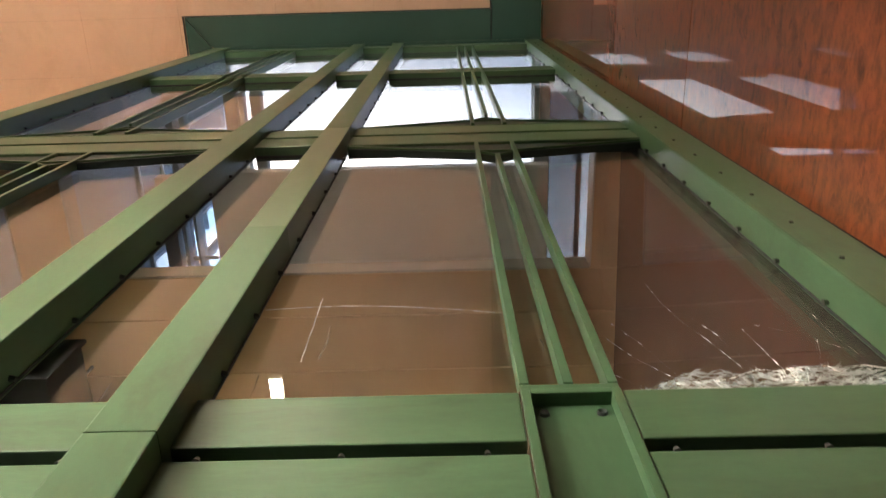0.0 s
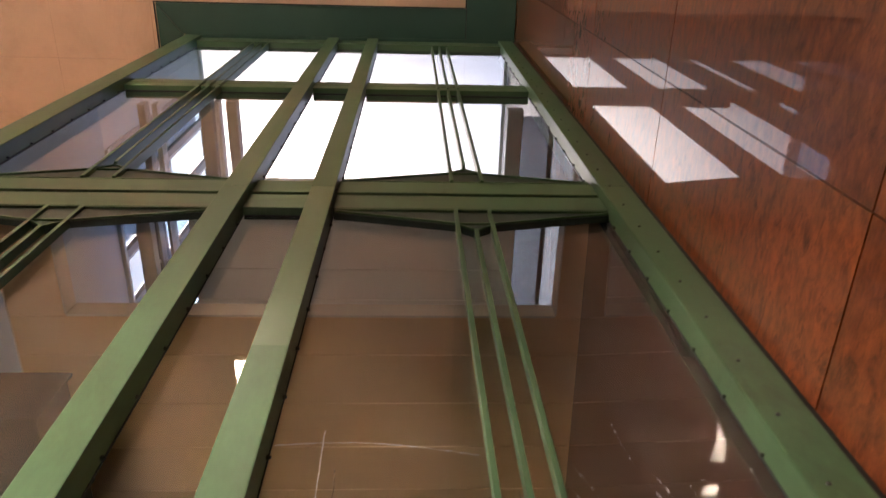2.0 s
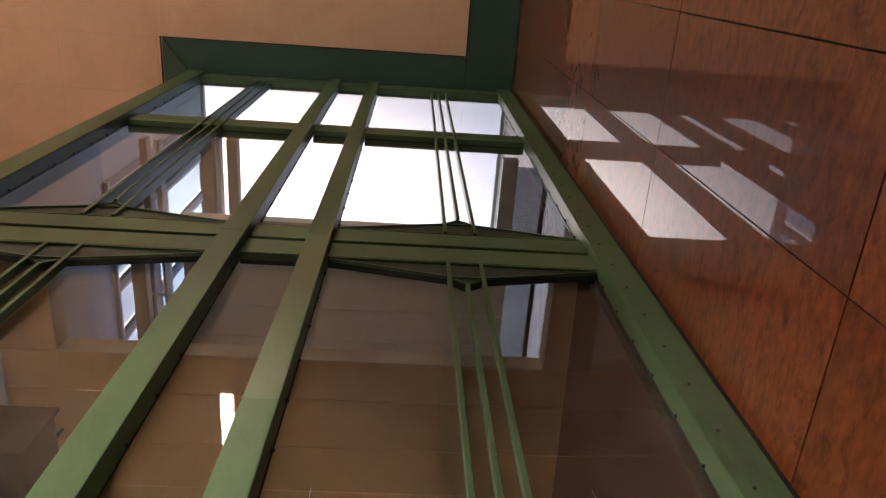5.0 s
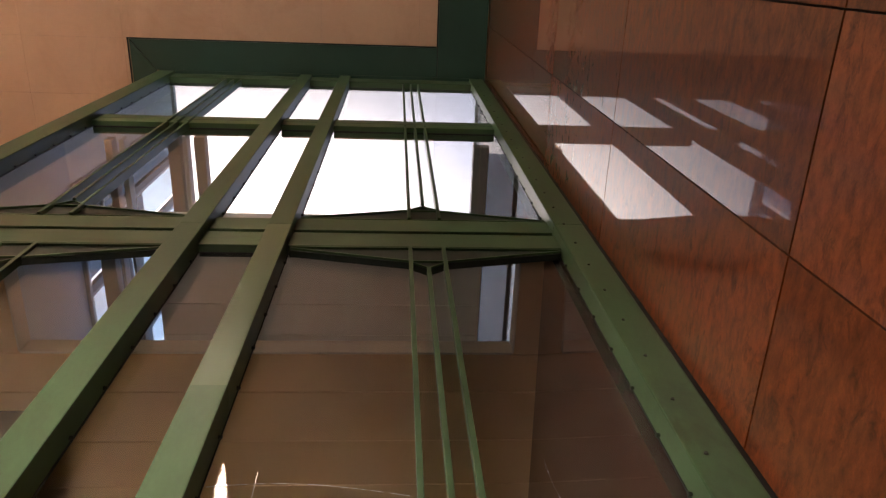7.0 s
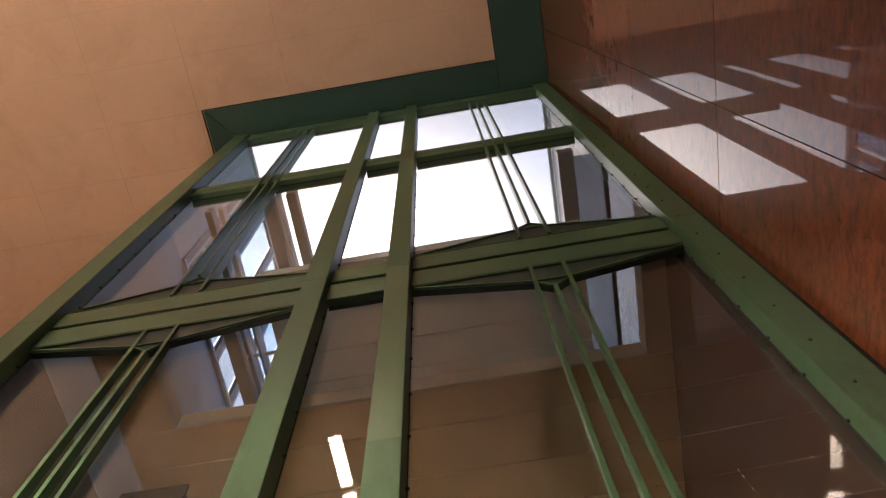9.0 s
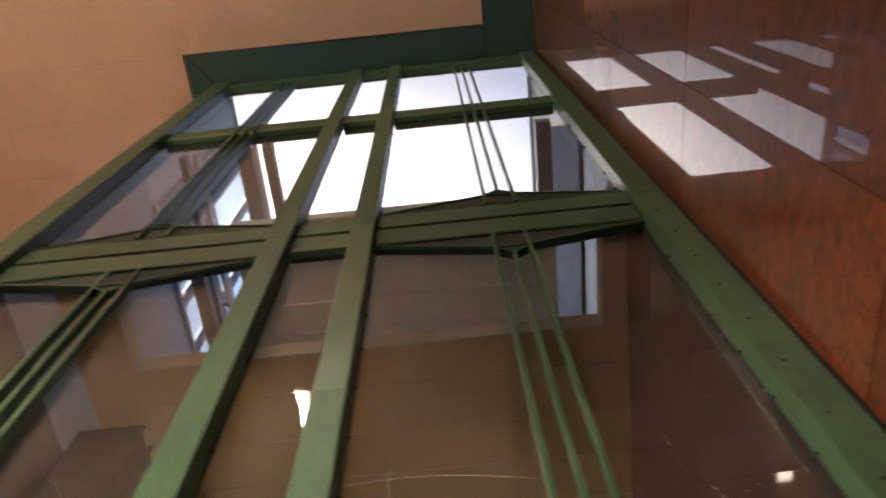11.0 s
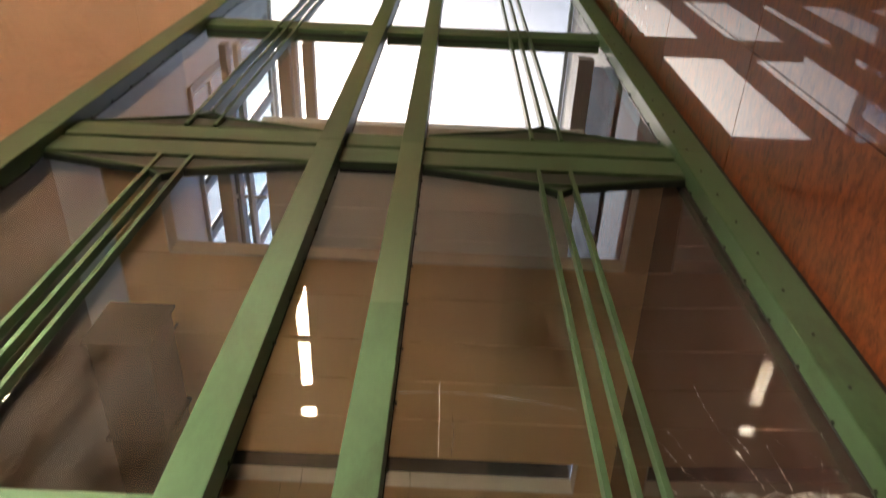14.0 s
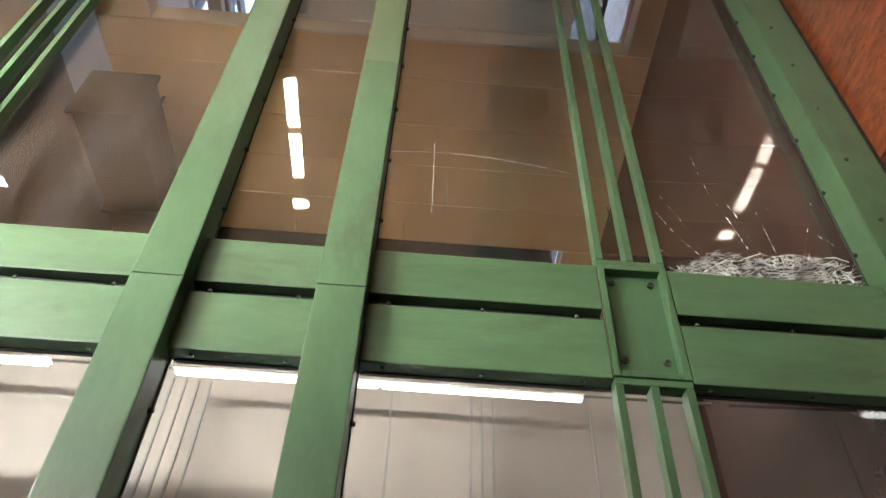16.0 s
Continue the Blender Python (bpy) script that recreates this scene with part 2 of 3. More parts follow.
# ceiling of panels with fine joints
bm = bmesh.new()
px, py = 1.5, 0.86
xs = [-2.55 + px * i for i in range(-8, 3)]
ys = [0.36 - py * i for i in range(-4, 16)]
for i in xs:
    for j in ys:
        x0, x1, y0, y1 = i, i + px, j - py, j
        if y0 >= 0.35 and x1 > -3.95:
            x1 = min(x1, -3.955 if y0 < 2.0 else -4.70)
        if x1 > 0.73:
            x1 = 0.73
        if x1 - x0 < 0.05:
            continue
        box(x0 + 0.002, x1 - 0.002, y0 + 0.002, y1 - 0.002, CEIL, CEIL + 0.02, bm=bm)
ceiling = part("ceiling", bm, BEIGE)
tagged(ceiling, "beige painted ceiling of large flat panels", "ceiling", kind="structure")
bm = bmesh.new()
box(-15, 1.9, -13, 0.82, CEIL + 0.022, CEIL + 0.12, bm=bm)
box(-15, -3.58, 0.82, 2.08, CEIL + 0.022, CEIL + 0.12, bm=bm)
box(-15, -4.70, 2.08, 4.2, CEIL + 0.022, CEIL + 0.12, bm=bm)
ceiling_backing = tagged(part("ceiling_backing", bm, BEIGE_GAP), "dark backing behind the ceiling panel joints", "ceiling", kind="structure")

# green trim on the ceiling round the bay
trim = thing("trim", "dark green painted metal trim edging the beige ceiling", "ceiling trim", kind="structure", at=(0, 0, CEIL))
def trim_piece(points):
    bm = bmesh.new()
    a = [bm.verts.new((x, y, -0.03)) for x, y in points]
    b = [bm.verts.new((x, y, 0.022)) for x, y in points]
    bm.faces.new(a)
    bm.faces.new(b[::-1])
    for i in range(len(points)):
        bm.faces.new((a[i], b[i], b[(i + 1) % len(points)], a[(i + 1) % len(points)]))
    bmesh.ops.recalc_face_normals(bm, faces=bm.faces[:])
    return bm
part("trim_board", trim_piece([(-3.945, 0.365), (0.735, 0.365), (0.735, 0.815), (-3.585, 0.815)]), GREEN_DEEP, trim)
part("trim_board", trim_piece([(0.750, -11.9), (1.505, -11.9), (1.505, 0.815), (0.750, 0.815)]), GREEN_DEEP, trim)
part("trim_board", trim_piece([(-3.955, 0.375), (-3.597, 0.823), (-3.597, 2.05), (-3.955, 2.05)]), GREEN_DEEP, trim)
part("trim_edge", trim_piece([(-3.99, 0.345), (0.725, 0.345), (0.725, 0.362), (-3.972, 0.362)]), BLACK, trim, "thin black shadow gap")
part("trim_edge", trim_piece([(0.725, -11.9), (0.747, -11.9), (0.747, 0.815), (0.737, 0.815), (0.737, 0.345), (0.725, 0.345)]), BLACK, trim)
part("trim_edge", trim_piece([(-3.99, 0.345), (-3.977, 0.366), (-3.977, 2.05), (-3.99, 2.05)]), BLACK, trim)

# hall walls out of view, closing the place; tan tunes the light they return
wall_back = tagged(part("wall_back", box(-14, 1.9, -12.3, -12, 0, CEIL), TANWALL), "tan painted end wall of the hall", "wall", kind="structure")
wall_left = tagged(part("wall_left", box(-14.3, -14, -12.3, 4.2, 0, CEIL), TANWALL), "tan painted side wall of the hall", "wall", kind="structure")
wall_front = tagged(part("wall_front", box(-14, -4.86, 3.8, 4.0, 0, CEIL), BEIGE), "beige painted wall beside the glazed bay", "wall", kind="structure")
# White wall of an invented light well, kept bright behind the side window.
wall_return = tagged(part("wall_return", box(-4.855, -4.70, 2.085, 4.0, 0, CEIL), WHITE), "added white wall, bright behind the side window", "wall", kind="structure")
wall_nook = tagged(part("wall_nook", box(-4.695, -3.565, 2.085, 2.2, 0, CEIL), BEIGE), "beige wall in the corner beside the bay", "wall", kind="structure")

# granite wall: backing and polished slabs
wall_right = tagged(part("wall_right", box(GRX + 0.02, GRX + 0.3, -12.3, 5.2, 0, 13.5), BLACK), "polished red granite slab wall with dark joints", "wall", kind="structure")

# ---- glazed bay: frame ----
bay = thing("glazed_bay_frame", "green painted steel frame of a tall glazed bay", "window frame", at=(0, 0, 0))

def post(x0, x1, y0, y1, z0, z1, bevel):
    bm = box(x0, x1, y0, y1, z0, z1)
    up = [e for e in bm.edges if abs(e.verts[0].co.z - e.verts[1].co.z) > 0.01]
    bmesh.ops.bevel(bm, geom=up, offset=bevel, segments=2, affect='EDGES', profile=0.6)
    return bm

def mullion(x0, x1, joints, bevel=0.006):
    part("mullion_core", box(x0 + 0.005, x1 - 0.005, FRONT + 0.005, GLZ + 0.008, 0.0, 12.95), BLACK, bay)
    zs = [0.0] + joints + [12.96]
    for a, b in zip(zs, zs[1:]):
        low, high = (0.0003 if z == 4.05 else 0.0022 for z in (a, b))
        # The piece above 4.05 carries the painted sheen.
        part("mullion", post(x0, x1, FRONT, GLZ + 0.012, a + low, b - high, bevel), GREEN_SHEEN if a == 4.05 else GREEN, bay)
for x0, x1 in MUL:
    mullion(x0, x1, [2.648, 4.05, 6.12, 9.80] if x0 > -1 else [2.640, 6.12, 9.80])
for x0, x1 in (COL_R, COL_L):
    mullion(x0, x1, [2.64, 6.19, 9.80], 0.010)
part("top_rail", box(COL_L[1], COL_R[0], FRONT + 0.04, GLZ + 0.012, TOPZ, 12.965, 0.006), GREEN_H, bay)
part("shadow_gap", box(COL_R[1] - 0.012, GRX - 0.003, FRONT + 0.022, GLZ, 0.0, 12.96), BLACK, bay, "black gap beside the granite")
part("header", box(COL_L[0], GRX - 0.003, 0.817, GLZ + 0.09, 12.968, 13.42), GREEN_DEEP, bay)

BAYS = [(COL_L[1], MUL[0][0]), (MUL[0][1], MUL[1][0]), (MUL[1][1], COL_R[0])]
def bar_x(bay_index):
    return (BAR0, BAR1) if bay_index == 2 else (2 * CENTRE - BAR1, 2 * CENTRE - BAR0)

for k, (za, zb, zc, zd) in enumerate(BANDS):
    for i, (x0, x1) in enumerate(BAYS):
        spans = [(x0 + 0.002, x1 - 0.002)]
        if k == 0 and i != 1:
            b0, b1 = bar_x(i)
            spans = [(x0 + 0.002, b0 - 0.004), (b1 + 0.004, x1 - 0.002)]
        for s0, s1 in spans:
            part("rail", box(s0, s1, RAIL, GLZ - 0.001, za, zb, 0.005), GREEN_H, bay)
            part("rail", box(s0, s1, RAIL, GLZ - 0.001, zc, zd, 0.005), GREEN_H, bay)
        part("rail_core", box(x0 + 0.004, x1 - 0.004, RAIL + 0.045, GLZ + 0.03, za + 0.01, zd - 0.01), BLACK, bay)
        if k == 2:
            part("transom", box(x0 + 0.003, x1 - 0.003, GLZ + 0.014, GLZ + 0.085, za + 0.002, zd, 0.004), GREEN_H, bay)

# recessed cover plate on the lower band
def cover_plate(b0, b1):
    z0, z1 = 2.412, 2.902
    part("cover_plate", box(b0 + 0.02, b1 - 0.02, RAIL + 0.035, GLZ, z0 + 0.02, z1 - 0.02), GREEN, bay)
    for a in ((b0, b0 + 0.024, z0, z1), (b1 - 0.024, b1, z0, z1), (b0 + 0.0245, b1 - 0.0245, z1 - 0.022, z1), (b0 + 0.0245, b1 - 0.0245, z0, z0 + 0.022)):
        part("plate_rim", box(a[0], a[1], RAIL - 0.004, GLZ, a[2], a[3], 0.003), GREEN, bay)

    for x in (b0 - 0.0034, b1 + 0.0006):
        part("rust_seam", box(x, x + 0.0028, RAIL + 0.003, GLZ - 0.02, z0, z1), RUST, bay, "rusty brown seam")

# tapering brace under or over a band
def brace(x0, x1, b0, b1, z, s):
    xm = (b0 + b1) / 2
    f = lambda h: z + s * h
    y0, y1 = RAIL, RAIL + 0.016
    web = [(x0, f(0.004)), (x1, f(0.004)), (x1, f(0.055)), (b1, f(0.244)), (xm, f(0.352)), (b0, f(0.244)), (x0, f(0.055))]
    part("brace_web", prism(web if s < 0 else web[::-1], y1 + 0.001, GLZ - 0.003), WEB_SHADE, bay, "green web plate with its shade put into the colour")
    w = 0.012
    for k, (xa, ha, xb, hb) in enumerate(((x0, 0.012, x1, 0.012), (x0 + 0.005, 0.035, b0, 0.235), (b1, 0.235, x1 - 0.005, 0.035), (b0, 0.235, b1, 0.235),
                                          (b0 + 0.012, 0.25, xm, 0.345), (xm, 0.345, b1 - 0.012, 0.25), (x0 + 0.006, 0.01, x0 + 0.006, 0.045), (x1 - 0.006, 0.01, x1 - 0.006, 0.045))):
        part("brace_rib", rib(xa, f(ha), xb, f(hb), w, y0 + 0.0006 * k, y1 - 0.0004 * k), GREEN, bay)

for i in (0, 2):
    x0, x1 = BAYS[i]
    b0, b1 = bar_x(i)
    cover_plate(b0, b1)
    w = 0.026
    xm = (b0 + b1) / 2
    # ground storey, hung from the plate
    part("lattice_end", box(b0, b1, RAIL, GLZ - 0.01, 2.383, 2.408, 0.003), GREEN, bay)
    for x in (b0 + w / 2, xm, b1 - w / 2):
        part("lattice_bar", box(x - w / 2, x + w / 2, RAIL, GLZ - 0.01, 0.1, 2.3825, 0.003), GREEN, bay)
    # second storey
    part("lattice_end", box(b0, b1, RAIL, GLZ - 0.01, 2.905, 2.928, 0.003), GREEN, bay)
    for x, top in ((b0 + w / 2, 5.897), (xm, 5.55), (b1 - w / 2, 5.897)):
        part("lattice_bar", box(x - w / 2, x + w / 2, RAIL - 0.003, GLZ - 0.01, 2.9285, top, 0.003), GREEN, bay)
    brace(x0 + 0.02, x1 - 0.01, b0, b1, 5.895, -1)
    # third and fourth storeys
    brace(x0 + 0.02, x1 - 0.01, b0, b1, 6.443, 1)
    for x, bottom in ((b0 + w / 2, 6.444), (xm, 6.79), (b1 - w / 2, 6.444)):
        part("lattice_bar", box(x - w / 2, x + w / 2, RAIL - 0.018, GLZ - 0.001, bottom, 9.634, 0.003), GREEN, bay)
        part("lattice_bar", box(x - w / 2, x + w / 2, RAIL - 0.018, GLZ - 0.001, 9.986, TOPZ, 0.003), GREEN, bay)
        part("lattice_bar", box(x - w / 2, x + w / 2, RAIL - 0.026, RAIL + 0.01, 9.6345, 9.9855, 0.003), GREEN, bay)

# ---- panes ----
LEVELS = [(0.05, 2.402), (2.893, 5.897), (6.440, 9.635), (9.985, TOPZ)]
for x0, x1 in BAYS:
    for z0, z1 in LEVELS:
        win = thing("window", "tall clear glass pane in a green steel frame", "window", "panes of the glazed bay", at=((x0 + x1) / 2, GLZ, (z0 + z1) / 2))
        hx, hz = (x1 - x0) / 2, (z1 - z0) / 2
        g = part("pane", box(-hx, hx, 0.0, 0.010, -hz, hz), GLASS, win)
        g.visible_shadow = False
        for s in (-1, 1):
            part("glazing_seal", box(s * (hx - 0.0025) - 0.0025, s * (hx - 0.0025) + 0.0025, -0.008, -0.0005, -hz, hz), RUBBER, win)
        part("glazing_seal", box(-hx + 0.013, hx - 0.013, -0.008, -0.0005, -hz, -hz + 0.005), RUBBER, win)
        part("glazing_seal", box(-hx + 0.013, hx - 0.013, -0.008, -0.0005, hz - 0.004, hz), RUBBER, win)

# ---- behind the glass: floor slabs round a narrow void ----
X0, X1 = COL_L[0], GRX - 0.002
SX = -3.08                     # free edge of the slab towards the side wall
VX = (-2.66, 1.03)             # the void between the glass and the slabs
INX = GRX - 0.004
slab_one = thing("floor_slab", "tan panelled underside of the first floor slab", "floor slab", kind="structure", at=(0, REAR, 0))
def soffit(x0, x1, y0, y1, z):
    return part("soffit_panel", box(x0, x1, y0 - REAR, y1 - REAR, z, z + 0.03, 0.003, 1), WALL, slab_one)
lines = [REAR + 0.012, 2.24, 2.70, 3.14, 3.60, 4.10]
for y0, y1 in zip(lines, lines[1:]):
    soffit(SX, INX, y0 + 0.004, y1 - 0.004, 6.18)
soffit(VX[1] + 0.012, INX, GLZ + 0.02, REAR + 0.008, 6.18)
soffit(SX, VX[0] - 0.012, GLZ + 0.02, REAR + 0.008, 6.18)
soffit(SX, INX, 4.50, 6.9, 6.18)
soffit(0.95, INX, 4.104, 4.496, 6.18)
part("slab_core", box(SX, INX, 0.012, 4.095 - REAR, 6.211, 6.35), WALL_JOINT, slab_one)
part("slab_core", box(VX[1] + 0.012, INX, GLZ + 0.02 - REAR, 0.008, 6.211, 6.35), WALL_JOINT, slab_one)
part("slab_core", box(SX, VX[0] - 0.012, GLZ + 0.02 - REAR, 0.008, 6.211, 6.35), WALL_JOINT, slab_one)
part("slab_core", box(SX, INX, 4.505 - REAR, 6.9 - REAR, 6.211, 6.35), WALL_JOINT, slab_one)
part("fascia", box(VX[0], VX[1], -0.008, 0.010, 6.175, 6.357, 0.003), CREAM, slab_one, "cream painted slab edge")
part("fascia", box(VX[1], VX[1] + 0.010, GLZ + 0.02 - REAR, -0.0085, 6.175, 6.357, 0.003), CREAM, slab_one, "cream painted slab edge")
part("fascia", box(VX[0] - 0.010, VX[0], GLZ + 0.02 - REAR, -0.0085, 6.175, 6.357, 0.003), CREAM, slab_one, "cream painted slab edge")
part("fascia", box(SX - 0.012, SX - 0.002, GLZ + 0.02 - REAR, 6.9 - REAR, 6.175, 6.357, 0.003), CREAM, slab_one, "cream painted slab edge")
# Dark pane added to dim the bright view through the void.
part("void_dimming_pane", box(SX, 0.936, 4.10 - REAR, 4.488 - REAR, 6.36, 6.37), DARKPANE, slab_one, "added dark pane that dims the narrow void")
part("fascia", box(SX, 0.949, 4.49 - REAR, 4.504 - REAR, 6.175, 6.357, 0.003), CREAM, slab_one, "cream painted slab edge")
part("fascia", box(0.938, 0.949, 4.104 - REAR, 4.489 - REAR, 6.175, 6.357, 0.003), CREAM, slab_one, "cream painted slab edge")

slab_two = thing("floor_slab_upper", "white underside of the second floor slab", "floor slab", kind="structure", at=(0, REAR, 0))
edges = [REAR + 0.012, 2.970, 3.385, 4.2, 6.9]
for y0, y1 in zip(edges, edges[1:]):
    part("soffit_panel", box(-2.65, 1.14, y0 - REAR + 0.004, y1 - REAR - 0.004, 9.20, 9.23, 0.003, 1), WHITE, slab_two)
part("slab_core", box(-2.65, 1.14, 0.012, 5.0, 9.231, 9.36), CREAM, slab_two)
part("fascia", box(-2.66, 1.15, -0.008, 0.010, 9.195, 9.37, 0.003), WHITE, slab_two, "white painted slab edge")
# Tinted panes added to dim the sky seen past the slab.
for x0, x1, y0, m in ((X0 + 0.06, -2.662, 0.02, DIM), (1.152, GRX - 0.002, -0.80, GREYPANE)):
    part("rooflight_pane", box(x0, x1, y0, 5.0, 9.25, 9.27), m, slab_two, "added grey pane that dims the sky")
for x0, x1 in ((-3.22, -3.06), (-2.99, -2.96), (-2.86, -2.83)):
    part("glazing_bar", box(x0, x1, 0.0, 5.0, 9.10, 9.249, 0.004), GREY, slab_two)
for y in (1.0, 1.75):
    part("glazing_bar", box(-3.05, -2.67, y - 0.015, y + 0.015, 9.2, 9.248, 0.004), WHITE, slab_two)

# side walls behind the glass
wall_inner = tagged(part("wall_inner", box(0.0, 0.2, 0.0, 5.9, 0.0, 6.17), DARKSTONE), "dark polished stone side wall behind the glass", "wall", kind="structure")
wall_inner.location = (1.205, GLZ + 0.03, 0.0)
wall_inner.rotation_euler = (0, 0, -0.025)
# Side wall in three tones: palest on top, blue daylight in the middle one.
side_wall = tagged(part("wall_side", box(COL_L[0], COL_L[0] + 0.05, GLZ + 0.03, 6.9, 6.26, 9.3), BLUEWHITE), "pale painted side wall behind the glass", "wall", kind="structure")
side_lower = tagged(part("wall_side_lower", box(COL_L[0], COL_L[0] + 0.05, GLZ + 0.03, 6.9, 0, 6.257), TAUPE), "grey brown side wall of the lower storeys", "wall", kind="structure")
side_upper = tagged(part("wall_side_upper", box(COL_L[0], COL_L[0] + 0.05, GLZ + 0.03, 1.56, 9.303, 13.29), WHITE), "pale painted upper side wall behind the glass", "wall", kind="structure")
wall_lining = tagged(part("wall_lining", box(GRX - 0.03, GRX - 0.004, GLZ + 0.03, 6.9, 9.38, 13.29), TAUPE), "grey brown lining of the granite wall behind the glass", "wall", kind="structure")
side_window = thing("window_side", "tall side window with grey and white posts", "window", kind="structure", at=(COL_L[0], 1.56, 9.303))
part("window_sill", box(0.0, 0.09, 0.0, 5.34, 0.0, 0.06, 0.004), WHITE, side_window)
part("window_head", box(0.0, 0.05, 0.0, 5.34, 3.88, 3.987, 0.004), WHITE, side_window)
for y in (0.0, 0.62, 1.30, 1.98, 2.66, 3.34, 4.02, 4.70):
    part("window_post", box(0.0, 0.06, y, y + 0.10, 0.061, 3.879, 0.004), POST, side_window, "grey brown post")
    part("window_frame", box(0.01, 0.05, y + 0.102, y + 0.15, 0.061, 3.879, 0.004), WHITE, side_window)
    part("window_frame", box(0.01, 0.05, y + 0.151, min(y + 0.618, 5.3), 0.80, 0.85, 0.004), WHITE, side_window)
    for z0, z1, m in ((0.062, 0.799, HAZY), (0.851, 3.878, BLUEPANE)):
        pane = part("pane", box(0.02, 0.028, y + 0.152, min(y + 0.618, 5.3), z0, z1), m, side_window)
        pane.visible_shadow = False
wall_far = tagged(part("wall_far", box(X0, X1, 6.9, 7.1, 0, 13.3), GREYWHITE), "pale far wall behind the slabs", "wall", kind="structure")
shaft_floor = tagged(part("floor_lobby", box(X0, X1, 2.051, 6.9, -0.2, 0.0), STONE), "dark stone lobby floor", "floor", kind="structure")
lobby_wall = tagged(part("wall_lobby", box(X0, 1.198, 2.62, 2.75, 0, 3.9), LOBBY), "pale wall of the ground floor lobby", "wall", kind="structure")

# upper storey beams and rooflight over the bay
beams = thing("roof_beams", "grey and white beams under the rooflight", "beam", kind="structure", at=(0, 0, 0))
for x0, x1, z, m in ((1.00, 1.18, 9.40, GREY), (-3.12, -3.04, 9.40, POST), (-2.97, -2.91, 9.42, WHITE), (-2.50, -2.36, 9.6, POST), (-2.33, -2.28, 9.6, WHITE), (-2.20, -2.08, 9.6, POST)):
    part("beam", box(x0, x1, 1.06, 6.85, z, z + 0.16, 0.006), m, beams)
roof = thing("rooflight", "white framed rooflight over the glazed bay", "rooflight", kind="structure", at=(0, 0, 13.3))
for x in (-3.5, 1.45):
    part("glazing_bar", box(x - 0.03, x + 0.03, 1.06, 6.9, 0, 0.12, 0.004), WHITE, roof)
for y in (1.09, 6.86):
    part("glazing_bar", box(X0, X1, y - 0.02, y + 0.02, 0.002, 0.118, 0.004), WHITE, roof)

# ---- lamps ----
def ceiling_lamp(x, y):
    ob = thing("ceiling_lamp", "long white fluorescent ceiling lamp, switched on", "ceiling lamp", "lamps on the hall ceiling", at=(x, y, CEIL))
    part("housing", box(-0.145, 0.145, -0.60, 0.60, -0.05, -0.001, 0.004), WHITE, ob)
    for u in (-0.062, 0.062):
        part("diffuser", box(u - 0.058, u + 0.058, -0.58, 0.58, -0.058, -0.0505), TUBE, ob)
    for k in range(13):
        part("louvre", box(-0.135, 0.135, -0.58 + k * 0.0965 - 0.005, -0.58 + k * 0.0965 + 0.005, -0.085, -0.0585), DUCT, ob, "dark louvre blade")
    part("louvre", box(-0.004, 0.004, -0.58, 0.58, -0.0852, -0.0586), DUCT, ob)
    return ob
lamp0 = ceiling_lamp(-3.23, -5.33)
copy_thing(lamp0, pose(-3.23, -6.65, CEIL))
def square_lamp(x, y):
    ob = thing("square_ceiling_lamp", "small square white ceiling lamp, switched on", "ceiling lamp", "lamps on the hall ceiling", at=(x, y, CEIL))
    part("housing", box(-0.18, 0.18, -0.15, 0.15, -0.05, -0.001, 0.004), WHITE, ob)
    part("diffuser", box(-0.16, 0.16, -0.13, 0.13, -0.058, -0.0505), TUBE, ob)
    return ob
q0 = square_lamp(-3.24, -7.98)
copy_thing(q0, pose(-9.85, -7.98, CEIL))

def strip_lamp(x, y, z):
    ob = thing("strip_lamp", "slim white strip lamp, switched on", "strip lamp", "strip lamps of the lobby", at=(x, y, z))
    part("housing", box(-0.55, 0.55, -0.026, 0.026, 0.0, 0.012, 0.003), WHITE, ob)
    part("tube", box(-0.54, 0.54, -0.016, 0.016, -0.020, -0.0005, 0.005), STRIP, ob)
    return ob
s0 = strip_lamp(-0.065, 2.32, 3.275)
copy_thing(s0, pose(-1.165, 2.32, 3.275))
copy_thing(s0, pose(-2.92, 2.32, 3.275))
hanger = thing("lamp_rail", "white metal rail that carries the strip lamps", "lamp rail", at=(0, 2.32, 3.288))
part("rail_bar", box(X0 + 0.06, 1.19, -0.012, 0.012, 0, 0.010, 0.003), LOBBY, hanger)

# ---- unseen gallery and canopy, added to carry fill lamps ----
gallery = tagged(part("gallery", box(-14, GRX, -12, -5.6, 3.3, 3.75), DARKWALL), "unseen dark gallery added to carry the uplights", "gallery", kind="structure")
# Uplights added to light the ceiling; their lips shield the bay.
def uplight(x):
    ob = thing("uplight", "added unseen uplight that brightens the ceiling", "uplight", "uplights on the gallery", at=(x, -6.0, 3.751))
    part("trough", box(-0.72, 0.72, -0.26, 0.26, 0.0, 0.04, 0.004), WHITE, ob)
    for y in (-0.26, 0.24):
        part("lip", box(-0.72, 0.72, y, y + 0.02, 0.041, 0.34, 0.003), WHITE, ob)
    part("diffuser", box(-0.68, 0.68, -0.20, 0.20, 0.041, 0.06), UPLIGHT_FILL, ob)
    return ob
u0 = uplight(-3.8)
for x in (-6.3, -8.8, -11.3):
    copy_thing(u0, pose(x, -6.0, 3.751))
# Invented canopy: holds fill lamps and keeps their light off the floor.
canopy = tagged(part("canopy", box(-9, -2.7, -5.55, -1.7, 2.75, 3.0), DARKWALL), "unseen dark canopy added to hold the fill lamps", "canopy", kind="structure")
